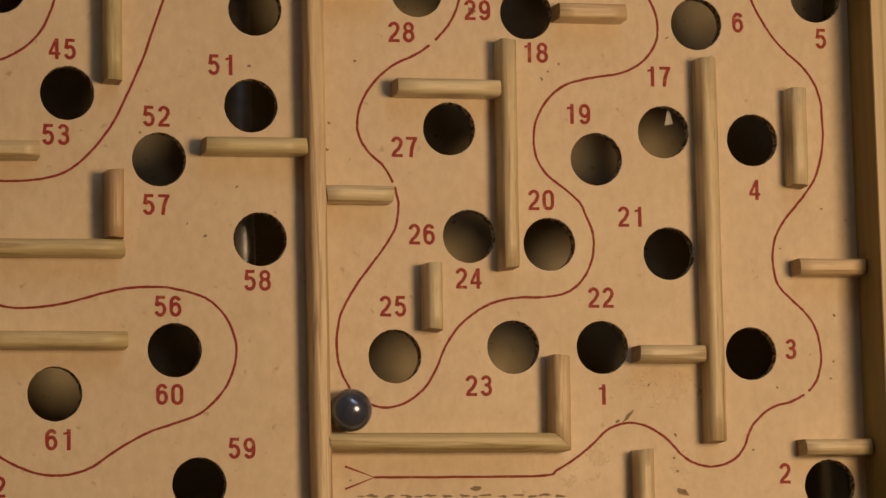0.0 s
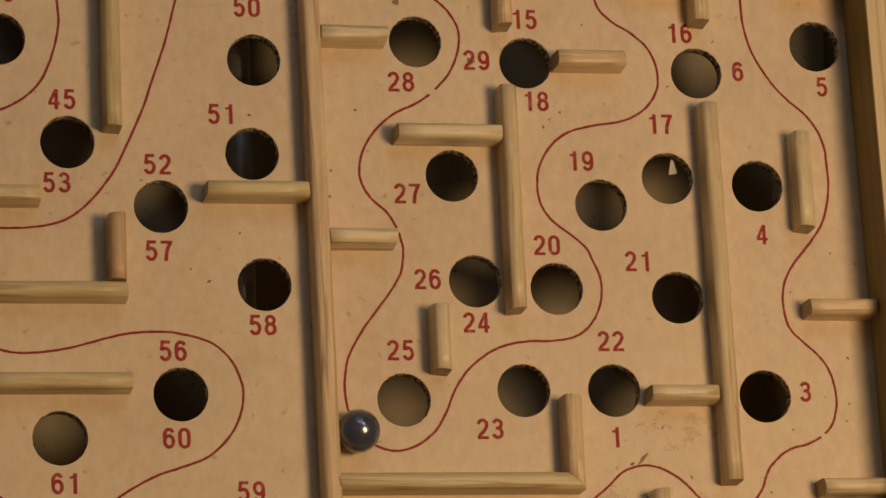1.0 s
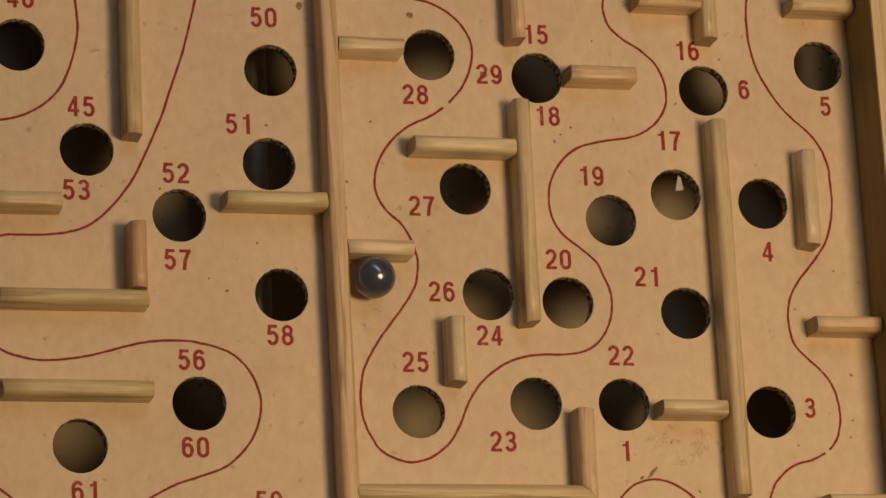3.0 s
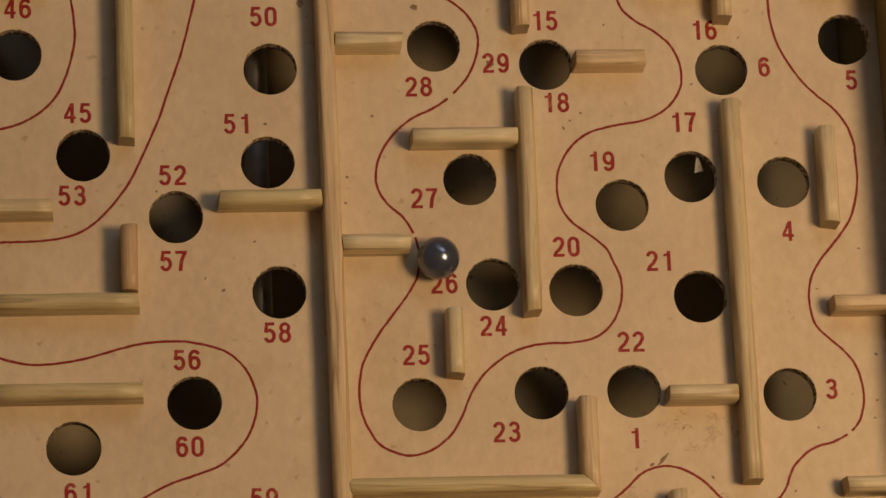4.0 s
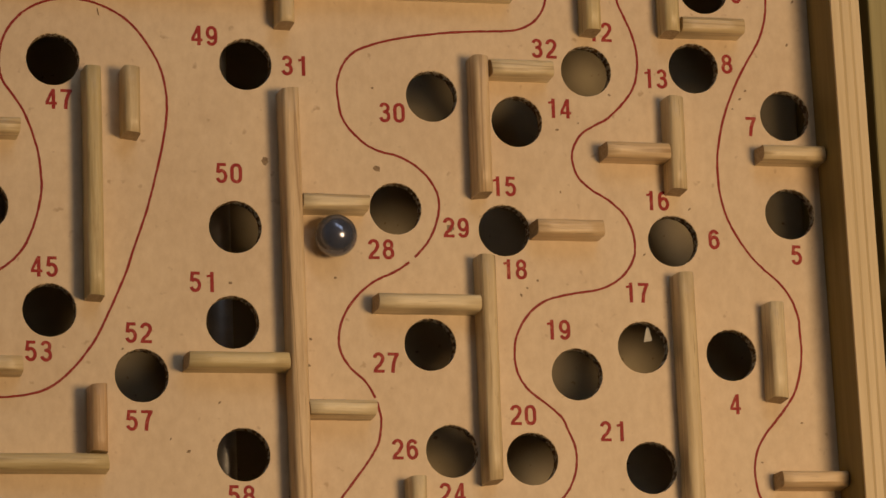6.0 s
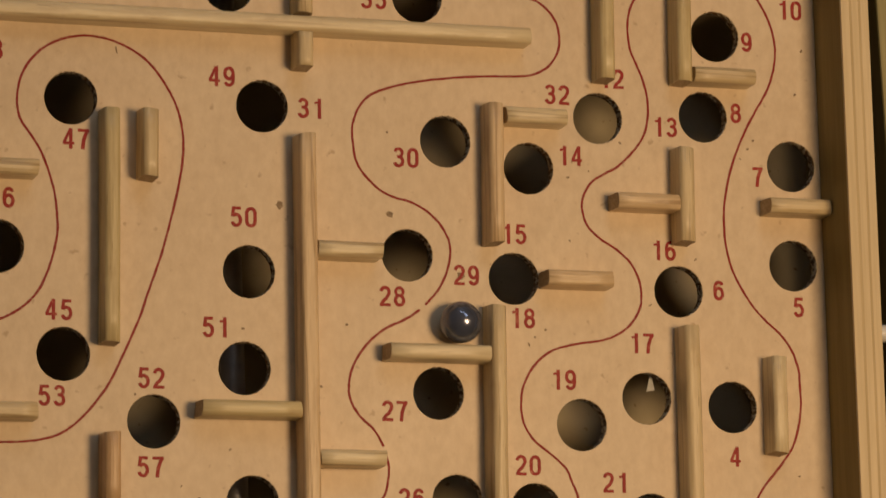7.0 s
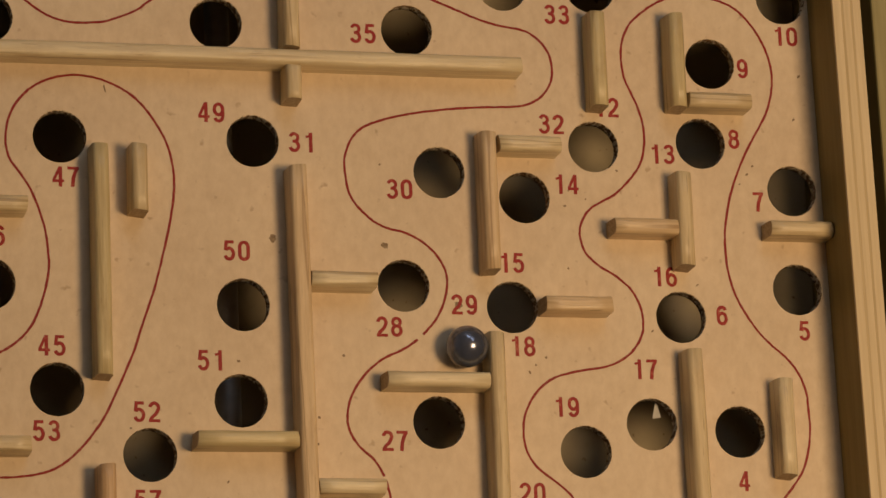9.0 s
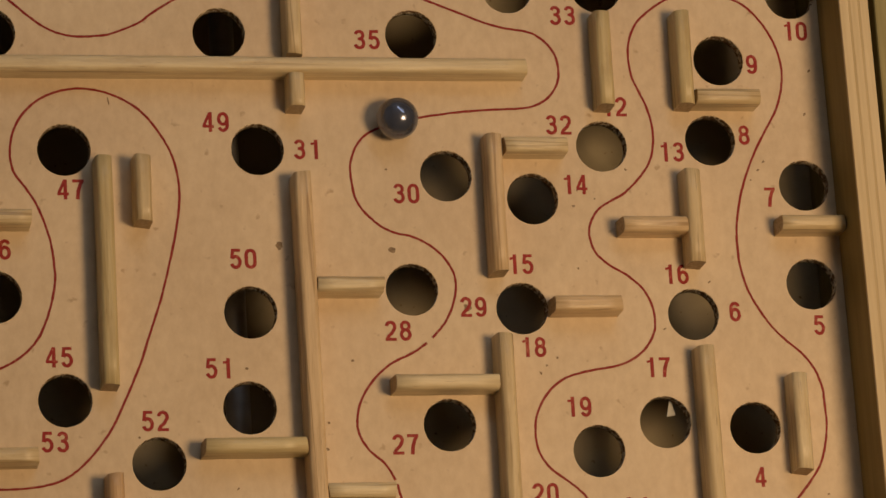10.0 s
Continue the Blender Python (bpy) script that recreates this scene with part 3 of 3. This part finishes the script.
SPECKS = [
    (107.0, -71.5, 1.0, 0.6, 0), (110.0, -101.9, 1.3, 0.7, -40), (108.5, -119.9, 0.8, 0.7, 0), (62.3, -135.9, 1.6, 0.7, -60),
    (-47.3, 1.3, 2.4, 2.6, 20), (-15.2, -0.1, 2.3, 2.0, 0), (5.4, -16.8, 2.2, 2.8, 60), (93.4, 23.4, 1.1, 0.7, 30),
    (91.0, 20.4, 0.8, 0.5, 0), (95.2, 25.9, 1.2, 0.7, 40), (-93.8, 42.9, 3.0, 0.5, 100), (27.3, -33.6, 0.7, 0.7, 0),
    (39.3, 17.2, 0.6, 0.6, 0), (94.4, -83.0, 0.9, 0.5, 0), (-42.9, -93.4, 0.7, 0.6, 0), (-30.9, -148.2, 0.9, 0.6, 0),
    (-15.8, 23.3, 0.9, 0.7, -13), (38.0, 12.7, 1.3, 0.7, 14), (44.3, 14.8, 0.7, 0.5, 47), (54.0, 23.4, 1.0, 0.7, -36),
    (111.1, 53.3, 1.4, 0.7, 47), (108.7, 40.2, 1.1, 0.7, 50), (30.4, -31.4, 0.8, 0.8, 51), (25.4, -35.7, 1.3, 0.7, -59),
    (76.4, -9.7, 1.2, 0.5, 37), (62.3, -23.3, 1.4, 0.5, 39), (38.2, -5.6, 0.7, 0.8, 0), (-28.2, -31.7, 1.1, 0.9, -11),
    (-58.0, -33.8, 1.2, 0.9, -10), (54.8, -121.9, 1.2, 0.7, 59), (92.5, -122.4, 0.8, 0.6, -56), (109.5, -115.0, 0.8, 0.6, 26),
    (61.8, -142.3, 1.0, 0.8, -22), (62.7, -146.0, 1.0, 0.8, 13), (85.0, -140.1, 0.9, 0.7, 14), (-75.6, -77.7, 0.9, 0.6, 57),
    (-70.7, -81.1, 1.4, 0.8, 17), (-61.8, -67.4, 1.2, 0.6, 50), (-88.5, -52.8, 0.9, 0.7, 13), (-36.3, -56.7, 1.1, 0.8, -33),
    (-35.7, -49.3, 1.1, 0.9, -26),
]
blot(63.9, -151.8, 4.4, 2.2, -20, 329, STAIN, "brown glue smear on the board")
for n, (x, y, long, wide, turn) in enumerate(SPECKS):
    blot(x, y, long, wide, turn, 300 + n)
blot(48.6, -130.6, 4.6, 1.1, 48, 330, STAIN, "grey-brown scuff beside the guide line")
blot(45.6, -132.0, 1.6, 0.9, 30, 331, STAIN, "grey-brown scuff beside the guide line")
for n in range(26):
    x = -28 + n * 2.3 + 0.9 * math.sin(n * 2.7)
    blot(x, -152.6 + 0.25 * math.sin(n * 1.7), 2.6 + 1.2 * math.sin(n * 3.1), 0.5 + 0.35 * math.sin(n * 1.3) ** 2, 3 * math.sin(n), 340 + n, STAIN, "dirt along an old glue line")
blot(4.5, -150.6, 4.0, 1.4, 5, 370, STAIN, "brown smudge over an old glue line")
for n, (x, y, long, wide, turn) in enumerate([(58, -122, 24, 13, -8), (37.5, -142.5, 15, 12, 40), (64.5, -144, 10, 8, 10), (33, -149, 9, 5, 0)]):
    blot(x, y, long, wide, turn, 380 + n, GLUE, "glossy film of dried glue on the board")

# ---- plywood rim of the board ----
def ply_wall(name, x0, x1, y0, y1, z0, z1, across):
    """A plywood side: five bonded layers whose edges show on top."""
    # the faces carry painted shade, so they are darker than the top layers
    body = boxed(name, (x0, x1, y0, y1, z0, z1 - 1.2), PLY_FACE_SHADED, board, 0.2, "three-layer plywood side wall, light layered edge on top")
    lo, hi = (x0, x1) if across == "x" else (y0, y1)
    cuts = [0, 0.30, 0.37, 0.63, 0.70, 1.0]
    for k in range(5):
        a, b = lo + (hi - lo) * cuts[k], lo + (hi - lo) * cuts[k + 1]
        top = z1 - (0.0 if k % 2 == 0 else 0.08)
        d = (a, b, y0, y1, z1 - 1.2, top) if across == "x" else (x0, x1, a, b, z1 - 1.2, top)
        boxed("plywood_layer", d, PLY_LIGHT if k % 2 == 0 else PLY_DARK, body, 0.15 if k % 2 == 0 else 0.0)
    return body


slanted = ply_wall("side_wall", RIGHT, RIGHT + 8.6, NEAR - 5.0, FAR + 8.6, -10, 20, "x")
slanted.matrix_basis = Matrix.Translation((RIGHT * MM, 0.050, 0)) @ pose(0, 0, 0, 0, 0, math.degrees(RIM_SLANT)) @ Matrix.Translation((-RIGHT * MM, -0.050, 0))
ply_wall("side_wall", LEFT - 8.6, LEFT, NEAR - 8.6, FAR + 8.6, -10, 20, "x")
ply_wall("end_wall", LEFT, RIGHT + 2.6, NEAR - 8.6, NEAR, -10, 20, "y")
ply_wall("end_wall", LEFT, RIGHT, FAR, FAR + 8.6, -10, 20, "y")

# ---- steel ball ----
BALL_R = 5.9


def make_ball():
    bm = bmesh.new()
    bmesh.ops.create_icosphere(bm, subdivisions=5, radius=BALL_R * MM)
    for f in bm.faces:
        f.smooth = True
    return tagged(part("steel_ball", bm, STEEL), "shiny blue-grey steel ball rolling on the labyrinth board", "ball")


ball = make_ball()

# ---- the outer box ----
DEPTH = -59.0
IN_L, IN_R, IN_N, IN_F, RIM = -211.0, 130.5, -178.0, 137.0, 10.0
game_box = tagged(new("game_box"), "open plain wooden box in which the labyrinth board tilts", "box")
boxed("box_floor", (IN_L, IN_R, IN_N, IN_F, DEPTH - 5, DEPTH), BOX_FLOOR, game_box, 0.3)
boxed("box_side", (IN_R, IN_R + 10, IN_N - 10, IN_F + 10, DEPTH - 8, RIM), BOX_WOOD, game_box, 0.8)
boxed("box_side", (IN_L - 10, IN_L, IN_N - 10, IN_F + 10, DEPTH - 8, RIM), BOX_WOOD, game_box, 0.8)
boxed("box_end", (IN_L, IN_R, IN_N - 10, IN_N, DEPTH - 8, RIM), BOX_WOOD, game_box, 0.8)
boxed("box_end", (IN_L, IN_R, IN_F, IN_F + 10, DEPTH - 8, RIM), BOX_WOOD, game_box, 0.8)



def axle(name, x0, x1, y0, y1, z, radius, material, parent, label):
    """A round bar between two points, in millimetres."""
    bm, n = bmesh.new(), 20
    a, b = Vector((x0, y0, z)), Vector((x1, y1, z))
    d = (b - a).normalized()
    side, up = Vector((-d.y, d.x, 0)), Vector((0, 0, 1))
    loops = []
    for p, r in ((a, radius * 0.85), (a + d * 0.6, radius), (b - d * 0.6, radius), (b, radius * 0.85)):
        loops.append([bm.verts.new((p + (side * math.cos(k * math.tau / n) + up * math.sin(k * math.tau / n)) * r) * MM) for k in range(n)])
    for s0, s1 in zip(loops, loops[1:]):
        for k in range(n):
            bm.faces.new((s0[k], s0[(k + 1) % n], s1[(k + 1) % n], s1[k])).smooth = True
    bm.faces.new(loops[0])
    bm.faces.new(loops[-1])
    bmesh.ops.recalc_face_normals(bm, faces=bm.faces[:])
    return part(name, bm, material, parent, label)


axle("control_axle", -56.0, -56.0, IN_N, IN_F, -27, 3.6, DARK_METAL, game_box, "dull grey metal rod under the board")
axle("pivot_pin", IN_R, 125.5, -33, -33, 2, 2.6, PIN, game_box, "greyish white pivot pin")


def paper_scrap():
    """A tapering sliver of white paper stuck under the board, its wide end showing in a hole."""
    bm = bmesh.new()
    pts = [(63.45, -42.4, -4.15), (63.65, -42.4, -4.15), (65.6, -46.9, -6.6), (62.9, -47.4, -6.2)]
    low = [bm.verts.new(Vector((x, y, z - 0.15)) * MM) for x, y, z in pts]
    high = [bm.verts.new(Vector((x, y, z)) * MM) for x, y, z in pts]
    bm.faces.new(high)
    bm.faces.new(list(reversed(low)))
    for k in range(4):
        bm.faces.new((low[k], low[(k + 1) % 4], high[(k + 1) % 4], high[k]))
    bmesh.ops.recalc_face_normals(bm, faces=bm.faces[:])
    return part("paper_scrap", bm, PAPER, board, "small white paper sliver stuck under a hole")


paper_scrap()

# ---- table and room ----
table = boxed("table", (-700, 700, -500, 500, DEPTH - 38, DEPTH - 8.05), TABLE, None, 2.0)
tagged(table, "dark brown wooden table top under the game box", "table")


def room_side(name, dims):
    return tagged(part(name, box(bmesh.new(), *dims), WALL_PAINT), kind="structure")


room_side("floor", (-2000, 2000, -2000, 2000, -900, -800))
room_side("ceiling", (-2000, 2000, -2000, 2000, 1700, 1800))
room_side("wall_east", (2000, 2100, -2000, 2000, -800, 1700))
room_side("wall_west", (-2100, -2000, -2000, 2000, -800, 1700))
room_side("wall_north", (-2000, 2000, 2000, 2100, -800, 1700))
room_side("wall_south", (-2000, 2000, -2100, -2000, -800, 1700))
for x in (-620, 620):
    for y in (-430, 430):
        leg = boxed("leg", (x - 30, x + 30, y - 30, y + 30, -800, DEPTH - 38), TABLE, table, 3.0)

# ---- what moves ----
TILT = [
    (0.0, 4.27, 0.01),
    (0.5, -2.16, -0.67),
    (0.7, -1.72, -0.61),
    (0.8, -1.97, -0.75),
    (1.0, -3.32, -0.55),
    (1.2, -3.76, -0.89),
    (1.5, -3.35, -0.40),
    (1.7, -3.33, 0.63),
    (2.0, -3.40, 1.14),
    (3.5, -2.88, 3.99),
    (3.7, -2.76, 3.84),
    (4.0, -3.06, -7.10),
    (4.2, -2.62, -6.29),
    (4.5, -2.65, -2.06),
    (4.7, -1.57, -2.24),
    (4.8, -1.45, -2.36),
    (5.0, -1.49, -1.66),
    (5.2, -1.53, -1.13),
    (5.5, -1.27, -0.83),
    (5.7, -0.68, -0.28),
    (6.8, 5.39, 4.23),
    (7.0, 5.22, 4.51),
    (7.2, 4.93, 4.15),
    (7.5, 4.83, 3.00),
    (8.0, 4.05, 2.35),
    (8.5, 2.33, 1.85),
    (9.0, 1.48, 1.90),
    (9.2, 0.86, 1.11),
    (9.3, 1.00, 0.05),
    (9.4, 0.78, -1.73),
    (9.5, 1.15, -5.00),
    (9.6, 1.11, -4.38),
    (9.7, 1.06, -1.21),
    (10.0, 0.75, -0.79),
]
ROLL = [
    (0.0, -31.9, -129.3), (0.8, -31.9, -129.3), (0.9, -31.9, -127.5), (1.0, -32.2, -123.9), (1.1, -32.2, -116.0), (1.2, -32.0, -106.0), (1.3, -32.2, -92.0),
    (1.4, -31.5, -80.0), (1.5, -30.5, -84.5), (1.6, -31.4, -86.8), (1.7, -31.9, -85.4), (1.8, -32.6, -81.4), (1.9, -32.6, -79.3), (2.0, -32.1, -78.6), (2.1, -30.8, -77.9), (3.2, -30.6, -77.8), (3.5, -30.2, -77.7),
    (3.6, -29.4, -77.7), (3.7, -25.4, -77.9), (3.8, -20.0, -78.2), (3.9, -14.6, -77.0), (4.0, -11.8, -74.2), (4.1, -12.4, -69.0),
    (4.2, -14.3, -62.6), (4.3, -29.0, -50.2), (4.4, -27.8, -39.5), (4.5, -29.7, -20.6), (4.6, -32.4, -22.2), (4.7, -32.2, -23.6), (4.8, -32.3, -23.4), (5.0, -32.3, -20.4),
    (5.5, -32.3, -19.6), (5.7, -32.3, -19.6), (6.0, -29.0, -21.0), (6.4, -17.0, -25.5), (6.8, -1.6, -30.0), (6.9, 1.0, -30.9), (7.0, 3.4, -30.9),
    (7.3, 5.8, -30.9), (8.8, 5.8, -30.9), (9.0, 5.8, -29.9), (9.1, 5.8, -27.7), (9.2, 5.8, -23.8), (9.3, 5.7, -15.2), (9.4, 5.6, -6.9),
    (9.5, -0.1, 7.9), (9.6, -10.9, 20.6), (9.7, -30.6, 39.1), (9.8, -25.0, 40.9), (9.9, -16.5, 37.2), (10.0, -13.0, 36.6),
]


def tilt_pose(a, b):
    """The board turned about its two axles, a degrees about x and b about y."""
    turn = Matrix.Rotation(radians(b), 4, "Y") @ Matrix.Rotation(radians(a), 4, "X")
    return Matrix.Translation(PIVOT) @ turn @ Matrix.Translation(-PIVOT)


def tilt_at(t):
    """The board's two angles at a time, glided between rows."""
    times = [row[0] for row in TILT]
    i = max(0, min(len(times) - 2, sum(s <= t for s in times) - 1))
    h = times[i + 1] - times[i]
    u, out = (t - times[i]) / h, []
    for c in (1, 2):
        v = [row[c] for row in TILT]
        m0 = (v[i + 1] - v[i - 1]) / (times[i + 1] - times[i - 1]) if i else 0.0
        m1 = (v[i + 2] - v[i]) / (times[i + 2] - times[i]) if i < len(v) - 2 else 0.0
        out.append((2 * u**3 - 3 * u**2 + 1) * v[i] + (u**3 - 2 * u**2 + u) * h * m0 + (3 * u**2 - 2 * u**3) * v[i + 1] + (u**3 - u**2) * h * m1)
    return out


def roll_at(t):
    for (t0, x0, y0), (t1, x1, y1) in zip(ROLL, ROLL[1:]):
        if t <= t1:
            u = (t - t0) / (t1 - t0)
            return x0 + (x1 - x0) * u, y0 + (y1 - y0) * u
    return ROLL[-1][1:]


def motions():
    ticks = [k / 10 for k in range(101)]
    walk(board, [(t, tilt_pose(*tilt_at(t))) for t in ticks])
    rows = []
    for t in ticks:
        x, y = roll_at(t)
        rows.append((t, Matrix.Translation((tilt_pose(*tilt_at(t)) @ Vector((x * MM, y * MM, BALL_R * MM))).to_3d())))
    walk(ball, rows)


motions()
